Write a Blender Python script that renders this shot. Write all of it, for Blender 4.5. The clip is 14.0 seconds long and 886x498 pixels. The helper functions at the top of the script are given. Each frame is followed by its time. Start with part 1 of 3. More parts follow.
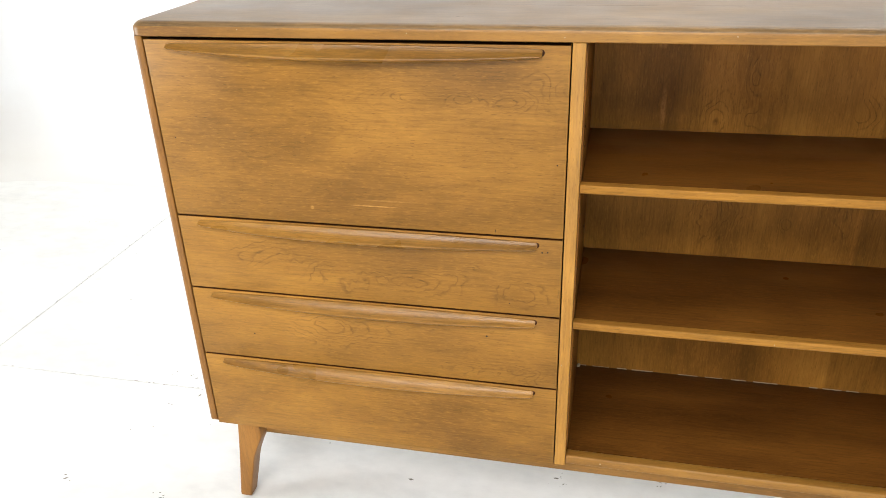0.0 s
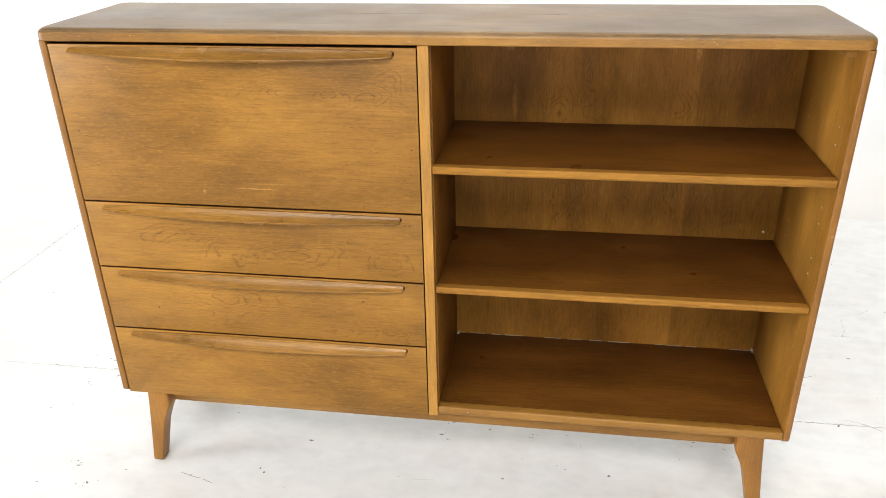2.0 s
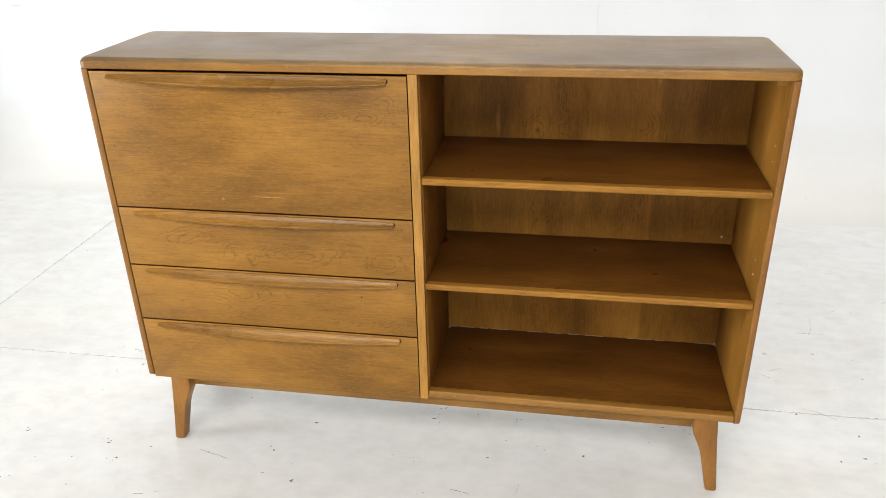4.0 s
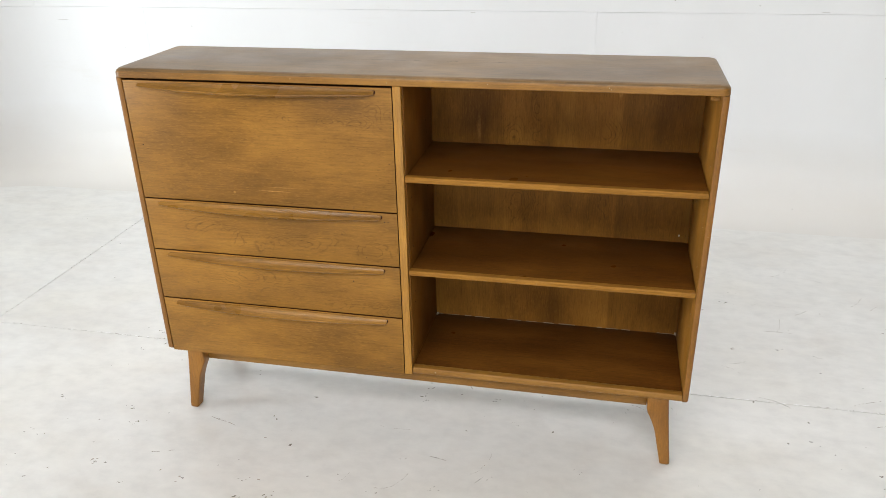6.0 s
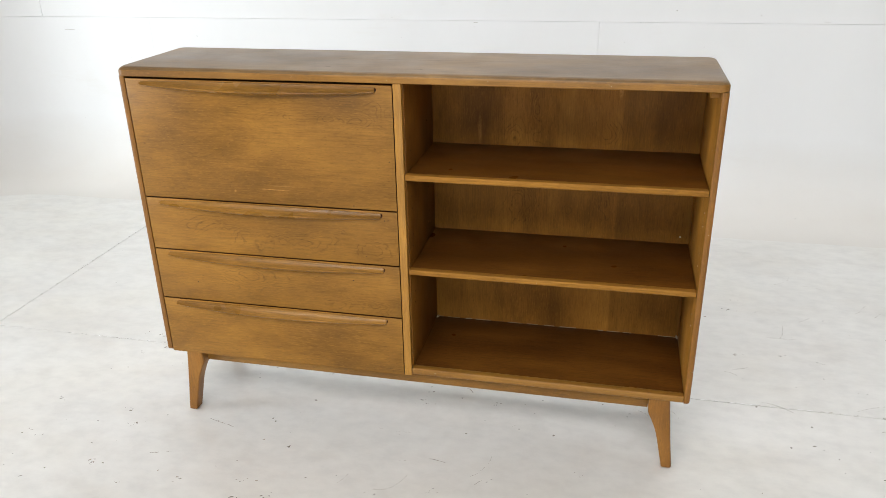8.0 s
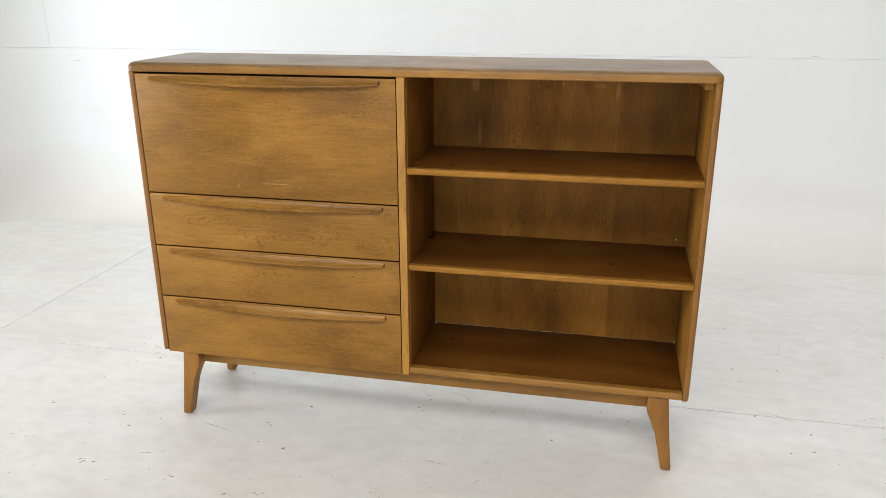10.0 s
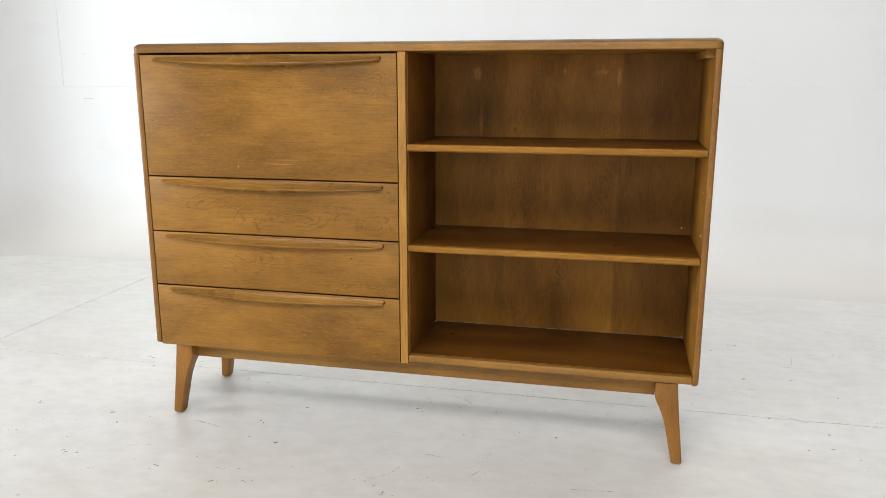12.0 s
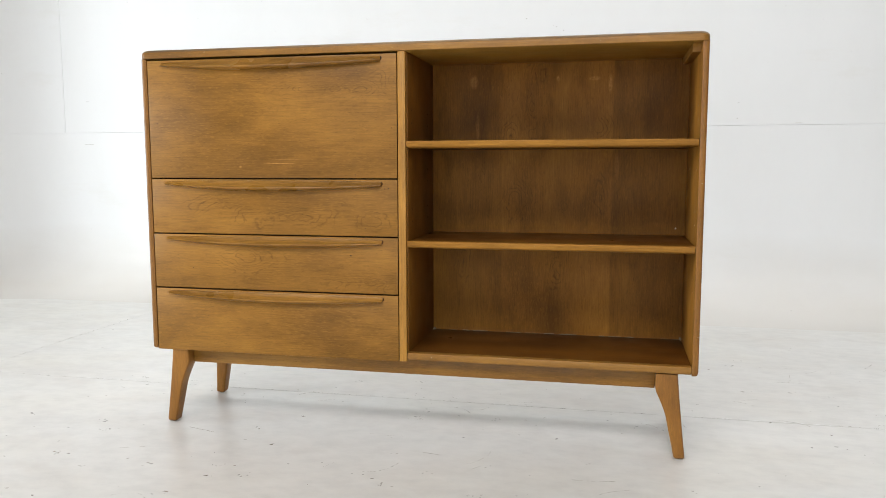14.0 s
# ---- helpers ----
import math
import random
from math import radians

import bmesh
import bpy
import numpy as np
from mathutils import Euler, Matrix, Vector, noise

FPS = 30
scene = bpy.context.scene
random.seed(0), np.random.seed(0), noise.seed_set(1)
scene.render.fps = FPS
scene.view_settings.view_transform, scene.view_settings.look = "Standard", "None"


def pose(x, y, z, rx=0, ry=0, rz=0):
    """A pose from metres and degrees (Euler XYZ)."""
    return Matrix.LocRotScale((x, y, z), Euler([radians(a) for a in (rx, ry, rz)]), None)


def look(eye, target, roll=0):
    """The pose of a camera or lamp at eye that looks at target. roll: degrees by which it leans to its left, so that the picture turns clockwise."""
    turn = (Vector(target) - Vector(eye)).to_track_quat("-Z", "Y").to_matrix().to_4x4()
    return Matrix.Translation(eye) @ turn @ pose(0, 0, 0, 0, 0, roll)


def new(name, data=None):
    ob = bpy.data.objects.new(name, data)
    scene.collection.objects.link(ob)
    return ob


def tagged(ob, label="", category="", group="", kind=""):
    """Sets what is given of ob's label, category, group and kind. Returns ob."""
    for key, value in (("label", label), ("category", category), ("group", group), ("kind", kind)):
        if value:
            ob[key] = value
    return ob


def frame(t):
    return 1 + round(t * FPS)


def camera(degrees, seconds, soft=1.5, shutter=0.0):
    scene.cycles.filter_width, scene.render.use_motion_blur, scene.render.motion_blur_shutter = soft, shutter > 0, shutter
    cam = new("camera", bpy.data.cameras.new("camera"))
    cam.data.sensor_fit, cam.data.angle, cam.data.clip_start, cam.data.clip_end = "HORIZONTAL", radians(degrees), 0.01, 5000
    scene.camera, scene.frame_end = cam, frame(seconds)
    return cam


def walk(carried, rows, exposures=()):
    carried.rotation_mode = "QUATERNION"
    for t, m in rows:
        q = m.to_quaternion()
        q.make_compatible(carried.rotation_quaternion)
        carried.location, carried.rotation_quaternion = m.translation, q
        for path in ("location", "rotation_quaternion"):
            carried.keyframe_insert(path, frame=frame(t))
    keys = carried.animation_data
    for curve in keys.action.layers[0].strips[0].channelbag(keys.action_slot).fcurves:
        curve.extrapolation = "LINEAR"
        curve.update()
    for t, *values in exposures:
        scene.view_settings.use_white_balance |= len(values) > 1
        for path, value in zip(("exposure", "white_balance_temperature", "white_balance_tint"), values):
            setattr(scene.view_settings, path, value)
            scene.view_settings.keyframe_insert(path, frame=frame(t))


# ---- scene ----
cam = camera(59.6, 14.0, soft=0.5)
PATH = [
    (0, (0.058, -1.118, 1.208), (-0.355, 0.626, 0.319), -1.9),
    (0.5, (0.099, -1.145, 1.221), (-0.268, 0.605, 0.325), -1.7),
    (1, (0.144, -1.188, 1.223), (-0.185, 0.576, 0.339), -1.4),
    (1.5, (0.189, -1.238, 1.233), (-0.112, 0.531, 0.35), -1.3),
    (2, (0.235, -1.292, 1.242), (-0.048, 0.481, 0.362), -1.2),
    (2.5, (0.267, -1.337, 1.258), (-0.014, 0.436, 0.376), -1.2),
    (3, (0.274, -1.367, 1.283), (-0.014, 0.403, 0.397), -1.3),
    (5.5, (0.442, -1.63, 1.371), (0.065, 0.142, 0.524), -1.2),
    (6, (0.475, -1.665, 1.377), (0.078, 0.105, 0.534), -1.2),
    (6.5, (0.478, -1.679, 1.373), (0.07, 0.092, 0.537), -1.3),
    (7, (0.476, -1.681, 1.367), (0.064, 0.091, 0.537), -1.3),
    (7.5, (0.481, -1.684, 1.355), (0.07, 0.094, 0.537), -1.2),
    (8, (0.489, -1.68, 1.33), (0.077, 0.107, 0.533), -1.1),
    (10.5, (0.488, -1.77, 1.128), (0.082, 0.096, 0.531), -0.0),
    (11, (0.513, -1.761, 1.069), (0.092, 0.117, 0.522), 0.0),
    (11.5, (0.516, -1.765, 0.997), (0.085, 0.125, 0.504), 0.1),
    (12, (0.512, -1.792, 0.916), (0.076, 0.112, 0.486), 0.0),
    (12.5, (0.513, -1.809, 0.839), (0.075, 0.108, 0.473), -0.0),
    (13, (0.521, -1.823, 0.776), (0.081, 0.104, 0.472), -0.1),
    (13.5, (0.517, -1.835, 0.727), (0.081, 0.101, 0.476), -0.1),
    (14, (0.508, -1.852, 0.707), (0.085, 0.091, 0.487), -0.1),
]
EXPOSURES = [(0, 0.73), (1, 0.74), (2, 0.72), (3, 0.65), (5.5, 0.28), (7, 0.24), (14, 0.23)]
walk(cam, [(t, look(eye, target, roll)) for t, eye, target, roll in PATH], EXPOSURES)

# ---- light ----
world = bpy.data.worlds.new("sky")
scene.world = world
world.use_nodes = True
wn = world.node_tree
sky = wn.nodes.new("ShaderNodeTexSky")
sky.sky_type, sky.sun_disc = "NISHITA", False
sky.sun_elevation, sky.sun_rotation = radians(40), radians(-60)
wn.links.new(sky.outputs[0], wn.nodes["Background"].inputs[0])
wn.nodes["Background"].inputs[1].default_value = 0.1


def opening_lamp(name, where, target, width, height, watts, colour):
    """An area lamp that stands in an opening of the unseen room."""
    data = bpy.data.lights.new(name, "AREA")
    data.shape, data.size, data.size_y, data.energy, data.color = "RECTANGLE", width, height, watts, colour
    lamp = new(name, data)
    lamp.matrix_world = look(where, target)
    return lamp


opening_lamp("window_light", (-5.75, -1.6, 1.15), (-1.9, 1.6, 1.5), 1.4, 1.3, 200, (0.88, 0.95, 1.0))
# added lamps overhead, behind the viewpoint and over the backdrop; their openings are made up
opening_lamp("skylight_light", (-0.1, -3.0, 3.27), (-0.1, -2.6, 0), 3.8, 1.8, 150, (1.0, 0.968, 0.95))
opening_lamp("rear_window_light", (0.6, -5.07, 1.25), (0.6, 0, 1.1), 4.4, 2.2, 45, (1.0, 0.965, 0.91))
opening_lamp("rear_skylight_light", (0.4, 1.35, 3.27), (0.4, 1.35, 0), 3.8, 0.6, 36, (0.98, 0.99, 1.0))


# ---- materials ----
class Nodes:
    """A short hand for building a node material."""

    def __init__(self, name):
        self.mat = bpy.data.materials.new(name)
        self.mat.use_nodes = True
        self.tree = self.mat.node_tree
        self.bsdf = self.tree.nodes["Principled BSDF"]

    def add(self, kind, **props):
        node = self.tree.nodes.new(kind)
        for key, value in props.items():
            setattr(node, key, value)
        return node

    def put(self, value, socket):
        if isinstance(value, bpy.types.NodeSocket):
            self.tree.links.new(value, socket)
        else:
            socket.default_value = value

    def coords(self, scale, shift=0.0):
        """Object coordinates in metres, scaled by axis, moved by the object's own random number."""
        at = self.add("ShaderNodeTexCoord").outputs["Object"]
        if shift:
            rnd = self.add("ShaderNodeObjectInfo").outputs["Random"]
            at = self.vmath("ADD", at, self.math("MULTIPLY", rnd, shift))
        return self.vmath("MULTIPLY", at, scale)

    def vmath(self, op, a, b):
        node = self.add("ShaderNodeVectorMath", operation=op)
        self.put(a, node.inputs[0])
        self.put(b, node.inputs[1])
        return node.outputs[0]

    def math(self, op, a, b=0.0, clamp=False):
        node = self.add("ShaderNodeMath", operation=op, use_clamp=clamp)
        self.put(a, node.inputs[0])
        self.put(b, node.inputs[1])
        return node.outputs[0]

    def noise(self, at, scale=1.0, detail=3.0, rough=0.55, distort=0.0):
        node = self.add("ShaderNodeTexNoise")
        self.put(at, node.inputs["Vector"])
        node.inputs["Scale"].default_value = scale
        node.inputs["Detail"].default_value = detail
        node.inputs["Roughness"].default_value = rough
        node.inputs["Distortion"].default_value = distort
        return node.outputs["Fac"]

    def ramp(self, fac, *stops):
        node = self.add("ShaderNodeValToRGB")
        ramp = node.color_ramp
        while len(ramp.elements) < len(stops):
            ramp.elements.new(0.5)
        for el, (pos, col) in zip(ramp.elements, stops):
            el.position = pos
            el.color = (*col, 1) if isinstance(col, tuple) else (col, col, col, 1)
        self.put(fac, node.inputs[0])
        return node.outputs[0]

    def mix(self, fac, a, b, blend="MIX"):
        node = self.add("ShaderNodeMix", data_type="RGBA", blend_type=blend)
        self.put(fac, node.inputs[0])
        for value, socket in ((a, node.inputs[6]), (b, node.inputs[7])):
            self.put((*value, 1) if isinstance(value, tuple) else value, socket)
        return node.outputs[2]

    def bump(self, height, strength, distance):
        node = self.add("ShaderNodeBump")
        node.inputs["Strength"].default_value = strength
        node.inputs["Distance"].default_value = distance
        self.put(height, node.inputs["Height"])
        self.put(node.outputs[0], self.bsdf.inputs["Normal"])

    def finish(self, colour, rough, **more):
        self.put(colour, self.bsdf.inputs["Base Color"])
        self.put(rough, self.bsdf.inputs["Roughness"])
        for key, value in more.items():
            self.put(value, self.bsdf.inputs[key.replace("_", " ")])
        return self.mat


def wood(name, along, light, middle, dark, figure=0.3, stripes=0.0, rough=0.4, sheen=0.06, spec=0.34, smear=0.3, hair=0.3, knots=(), lines=22.0, spots=()):
    """Stained birch with its grain along one axis (0, 1 or 2): cloudy stain, figure lines that bend round knots, fine streaks and pores.
    knots: (place along x, place along z, width along the grain, width across it, turns of the lines).
    spots: rubbed pale places (place along x, place along z, half width, half height, strength)."""
    n = Nodes(name)

    def grain(lengthwise, across, shift=3.7):
        scale = [across, across, across]
        scale[along] = lengthwise
        return n.coords(tuple(scale), shift)

    # cloudy take-up of the stain
    cloud = n.noise(grain(2.6, 7.0), 1, 2.5, 0.5, 0.3)
    colour = n.ramp(cloud, (0.16, dark), (0.5, middle), (0.84, light))
    flame = n.noise(grain(9, 26, 9.1), 1, 3, 0.6, 0.6)
    colour = n.mix(1.0, colour, n.ramp(flame, (0.3, 0.88), (0.5, 1.0), (0.72, 1.13)), "MULTIPLY")
    # growth lines
    field = n.math("MULTIPLY", n.noise(grain(1.9, 8.0, 5.3), 1, 2.0, 0.45, 0.35), lines)
    near = None
    if knots:
        place = n.add("ShaderNodeTexCoord").outputs["Object"]
        wobble = n.math("MULTIPLY", n.math("SUBTRACT", n.noise(n.coords((17, 17, 17)), 1, 3, 0.6), 0.5), 2.0)
        for kx, kz, wide, high, turns in knots:
            size = (1 / wide, 0.0, 1 / high) if along == 0 else (1 / high, 0.0, 1 / wide)
            off = n.vmath("MULTIPLY", n.vmath("SUBTRACT", place, (kx, 0.0, kz)), size)
            far = n.add("ShaderNodeVectorMath", operation="LENGTH")
            n.put(off, far.inputs[0])
            dist = n.math("ADD", far.outputs["Value"], wobble)
            hill = n.math("POWER", 0.3679, n.math("MULTIPLY", dist, dist))
            field = n.math("ADD", field, n.math("MULTIPLY", hill, turns))
            near = hill if near is None else n.math("MAXIMUM", near, hill)
    rings = n.math("FRACT", field)
    line = n.ramp(rings, (0.0, 0.2), (0.04, 0.0), (0.66, 0.0), (0.9, 1.0), (1.0, 0.25))
    where = n.ramp(n.noise(grain(2.2, 5.0, 8.8), 1, 2), (0.5, 0.06), (0.7, 0.42))
    if near is not None:
        where = n.math("MAXIMUM", where, n.ramp(near, (0.08, 0.0), (0.3, 1.0), (0.94, 1.0), (1.0, 1.6)))
    torn = n.ramp(n.noise(grain(45, 130, 1.9), 1, 2), (0.35, 0.35), (0.6, 1.0))
    swirl = n.math("MULTIPLY", n.math("MULTIPLY", line, torn), n.math("MULTIPLY", where, figure))
    colour = n.mix(swirl, colour, tuple(0.35 * c for c in dark))
    # fine grain
    streak = n.noise(grain(16, 330), 1, 4, 0.7, 0.3)
    colour = n.mix(1.0, colour, n.ramp(streak, (0.3, 1.0 - hair), (0.5, 1.0), (0.7, 1.0 + hair * 0.6)), "MULTIPLY")
    fleck = n.noise(grain(70, 380, 2.9), 1, 3, 0.65)
    colour = n.mix(n.ramp(fleck, (0.52, 0.0), (0.76, 0.42)), colour, tuple(1.1 * c for c in light))
    pores = n.noise(grain(85, 1000), 1, 1)
    colour = n.mix(n.ramp(pores, (0.26, 0.4), (0.34, 0.0)), colour, tuple(0.3 * c for c in dark))
    # grime in the finish
    smudge = n.noise(grain(3.2, 8.5, 6.1), 1, 4, 0.6, 0.3)
    colour = n.mix(n.ramp(smudge, (0.52, 0.0), (0.74, smear)), colour, tuple(0.6 * c for c in dark))
    if spots:
        place = n.add("ShaderNodeTexCoord").outputs["Object"]
        scrape = n.ramp(n.noise(grain(120, 260, 1.1), 1, 3, 0.7), (0.35, 0.25), (0.6, 1.0))
        for sx, sz, wide, high, much in spots:
            far = n.add("ShaderNodeVectorMath", operation="LENGTH")
            n.put(n.vmath("MULTIPLY", n.vmath("SUBTRACT", place, (sx, 0.0, sz)), (1 / wide, 0.0, 1 / high)), far.inputs[0])
            worn = n.math("MULTIPLY", n.ramp(far.outputs["Value"], (0.45, much), (1.0, 0.0)), scrape)
            colour = n.mix(worn, colour, tuple(1.5 * c + 0.04 for c in light))
    if stripes:
        at = n.add("ShaderNodeSeparateXYZ")
        n.put(n.add("ShaderNodeTexCoord").outputs["Object"], at.inputs[0])
        leaf = n.math("ADD", at.outputs[0], n.math("MULTIPLY", n.noise(n.coords((3, 3, 9)), 1, 2), 0.004))
        tone = n.ramp(leaf, (0.0, 0.72), (0.209, 0.84), (0.212, 1.16), (0.36, 1.0), (0.509, 1.14), (0.512, 0.66), (0.7, 0.8))
        colour = n.mix(stripes, colour, tone, "MULTIPLY")
    wear = n.noise(n.coords((9, 9, 9), 2.0), 1, 2, 0.5)
    gloss = n.math("ADD", n.math("MULTIPLY", n.math("SUBTRACT", wear, 0.5), 0.35), rough + 0.02)
    n.bump(n.math("ADD", n.math("MULTIPLY", streak, 0.6), n.math("MULTIPLY", pores, 0.4)), 0.25, 0.0008)
    return n.finish(colour, gloss, Specular_IOR_Level=spec, Coat_Weight=sheen, Coat_Roughness=0.32)


GOLD, AMBER, UMBER = (0.4, 0.19, 0.0318), (0.262, 0.121, 0.019), (0.114, 0.05, 0.0083)
FRONT_KNOTS = ((-0.091, 0.893, 0.036, 0.017, 2.8), (-0.173, 0.895, 0.03, 0.011, 2.2), (-0.256, 0.897, 0.034, 0.01, 2.2), (-0.052, 0.918, 0.022, 0.02, 1.9),
               (-0.389, 0.569, 0.045, 0.024, 2.6), (-0.52, 0.603, 0.07, 0.024, 2.0), (-0.072, 0.562, 0.05, 0.02, 3.1), (-0.156, 0.609, 0.011, 0.008, 1.9),
               (-0.24, 0.58, 0.08, 0.026, 2.8), (-0.17, 0.406, 0.06, 0.011, 2.8), (-0.08, 0.4, 0.036, 0.02, 2.8), (-0.42, 0.455, 0.09, 0.028, 3.1))
FRONT_SPOTS = ((-0.322, 0.7075, 0.05, 0.0013, 0.75), (-0.43, 0.699, 0.004, 0.004, 0.5), (-0.3, 0.718, 0.05, 0.002, 0.25))
wood_along_x = wood("birch_grain_across", 0, GOLD, AMBER, UMBER, 0.42, smear=0.2, spec=0.2, hair=0.22, knots=FRONT_KNOTS, lines=34.0, spots=FRONT_SPOTS)
# slightly darker than the fronts: shade of the scooped grip in the colour
wood_pull = wood("birch_carved_pull", 0, (0.38, 0.186, 0.033), (0.25, 0.117, 0.019), (0.13, 0.057, 0.0095), 0.4, rough=0.3, hair=0.4)
# lighter copy for the top's underside: bounced light put into the colour
wood_lit_under = wood("birch_lit_underside", 0, (0.43, 0.235, 0.046), (0.31, 0.164, 0.029), (0.18, 0.09, 0.015), 0.2, spec=0.1)
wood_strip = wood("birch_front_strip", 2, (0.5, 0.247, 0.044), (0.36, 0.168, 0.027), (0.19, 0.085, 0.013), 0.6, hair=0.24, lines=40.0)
# near-black wood that paints the shade in gaps and at pull ends
wood_shade = wood("birch_shade", 0, (0.09, 0.03, 0.008), (0.05, 0.016, 0.005), (0.03, 0.01, 0.003), 0.1, spec=0.1, sheen=0.0)
wood_rail = wood("birch_rail", 0, (0.38, 0.188, 0.034), (0.245, 0.112, 0.0185), (0.125, 0.054, 0.0095), 0.1, hair=0.2)
wood_nose = wood("birch_shelf_edge", 0, (0.42, 0.198, 0.034), (0.285, 0.128, 0.02), (0.15, 0.063, 0.01), 0.1, rough=0.38, spec=0.14, sheen=0.0)
wood_limb = wood("birch_limb", 2, (0.37, 0.166, 0.0285), (0.243, 0.102, 0.0158), (0.125, 0.05, 0.0085), 0.25, hair=0.16)
wood_along_y = wood("birch_grain_deep", 1, GOLD, AMBER, UMBER, 0.3)
# lighter upright grain, with light from the left put into the colour
wood_lit_side = wood("birch_lit_side", 2, (0.43, 0.197, 0.03), (0.285, 0.123, 0.018), (0.15, 0.06, 0.009), 0.1)
# dark reddish stain, deepened so the colour holds part of the inside shade
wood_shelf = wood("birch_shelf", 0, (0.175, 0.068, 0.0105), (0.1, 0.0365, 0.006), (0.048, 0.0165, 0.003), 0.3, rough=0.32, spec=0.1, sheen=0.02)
BACK_KNOTS = ((0.287, 0.86, 0.03, 0.012, 2.5), (0.291, 0.787, 0.016, 0.016, 1.9), (0.487, 0.806, 0.022, 0.022, 1.6), (0.23, 0.79, 0.03, 0.02, 1.9), (0.379, 0.588, 0.012, 0.01, 1.9),
              (0.26, 0.6, 0.05, 0.035, 3.7), (0.48, 0.62, 0.05, 0.016, 1.9), (0.36, 0.41, 0.05, 0.016, 3.1), (0.1, 0.43, 0.05, 0.018, 2.5), (0.3, 0.96, 0.03, 0.03, 1.9))
BACK_SPOTS = ((0.458, 0.933, 0.018, 0.007, 0.5), (0.499, 0.918, 0.007, 0.03, 0.5), (0.129, 0.93, 0.014, 0.022, 0.5), (0.36, 0.935, 0.005, 0.009, 0.5), (0.14, 0.8, 0.006, 0.05, 0.28), (0.52, 0.7, 0.008, 0.04, 0.25))
wood_back = wood("birch_plywood_back", 2, (0.42, 0.19, 0.031), (0.265, 0.112, 0.0172), (0.115, 0.044, 0.0073), 0.5, stripes=0.6, rough=0.5, spec=0.09, smear=0.5, hair=0.24, knots=BACK_KNOTS, lines=24.0, spots=BACK_SPOTS)
# darker copy for the divider: its side's shade is put into the colour
wood_shaded_side = wood("birch_shaded_side", 2, (0.27, 0.113, 0.018), (0.175, 0.068, 0.0105), (0.09, 0.033, 0.0055), 0.3, spec=0.1)
wood_top = wood("birch_worn_top", 0, (0.28, 0.162, 0.056), (0.17, 0.094, 0.029), (0.09, 0.047, 0.0145), 0.35, rough=0.44, sheen=0.36, hair=0.45, spec=0.32)


def plain(name, colour, rough, metal=0.0):
    n = Nodes(name)
    grime = n.noise(n.coords((60, 60, 60), 1.0), 1, 3)
    return n.finish(n.mix(n.ramp(grime, (0.4, 0.0), (0.8, 0.4)), colour, tuple(0.7 * c for c in colour)), rough, Metallic=metal)


def wall_paint():
    """White paint on panels: faint roller marks, a few rubbed and yellowed places, beige and darker towards the floor.
    """
    n = Nodes("white_wall_paint")
    roll = n.noise(n.coords((3, 3, 1.2), 4.0), 1, 4, 0.6)
    colour = n.mix(n.ramp(roll, (0.35, 0.0), (0.75, 0.5)), (0.82, 0.825, 0.825), (0.77, 0.77, 0.765))
    rub = n.noise(n.coords((1.7, 1.7, 6)), 1, 5, 0.7)
    colour = n.mix(n.ramp(rub, (0.6, 0.0), (0.82, 0.3)), colour, (0.7, 0.67, 0.6))
    # beige and darker towards the floor, with a ragged upper edge
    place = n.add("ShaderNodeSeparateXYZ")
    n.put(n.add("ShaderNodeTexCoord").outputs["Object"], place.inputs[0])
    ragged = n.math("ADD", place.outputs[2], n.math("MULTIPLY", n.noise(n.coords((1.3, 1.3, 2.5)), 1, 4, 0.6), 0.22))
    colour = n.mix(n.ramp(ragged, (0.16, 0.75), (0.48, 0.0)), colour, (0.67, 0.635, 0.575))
    fleck = n.noise(n.coords((38, 38, 55)), 1, 2, 0.5)
    colour = n.mix(n.ramp(fleck, (0.775, 0.0), (0.8, 0.35)), colour, (0.4, 0.38, 0.35))
    n.bump(n.noise(n.coords((300, 300, 300)), 1, 2), 0.12, 0.0008)
    return n.finish(colour, 0.55, Specular_IOR_Level=0.3)


def floor_paint():
    """Off-white floor paint on concrete, rubbed and yellowed by traffic, with faint trowel marks."""
    n = Nodes("white_floor_paint")
    at = n.vmath("ADD", n.coords((1, 1, 1)), (0.0, 0.0, 0.37))

    def field(x, y, *more):
        return n.noise(n.vmath("MULTIPLY", at, (x, y, 1.0)), 1, *more)

    broad = field(1.1, 1.6, 2, 0.5)
    colour = n.mix(n.ramp(broad, (0.36, 0.0), (0.68, 1.0)), (0.735, 0.727, 0.695), (0.675, 0.66, 0.62))
    rub = field(3.4, 7.5, 2, 0.5)
    colour = n.mix(n.ramp(rub, (0.5, 0.0), (0.8, 0.4)), colour, (0.62, 0.58, 0.52))
    yellow = field(2.1, 2.6, 2, 0.5)
    colour = n.mix(n.ramp(yellow, (0.5, 0.0), (0.75, 0.4)), colour, (0.74, 0.715, 0.64))
    pale = field(5.0, 9.0, 3, 0.55)
    colour = n.mix(n.ramp(pale, (0.45, 0.0), (0.75, 0.3)), colour, (0.77, 0.765, 0.74))
    mottle = field(16.0, 26.0, 5, 0.62)
    colour = n.mix(1.0, colour, n.ramp(mottle, (0.3, 0.93), (0.5, 1.0), (0.7, 1.05)), "MULTIPLY")
    traffic = field(5.0, 4.0, 5, 0.6, 0.4)
    colour = n.mix(n.ramp(traffic, (0.54, 0.0), (0.78, 0.3)), colour, (0.6, 0.565, 0.51))
    rough = 0.31
    return n.finish(colour, rough, Specular_IOR_Level=0.45)


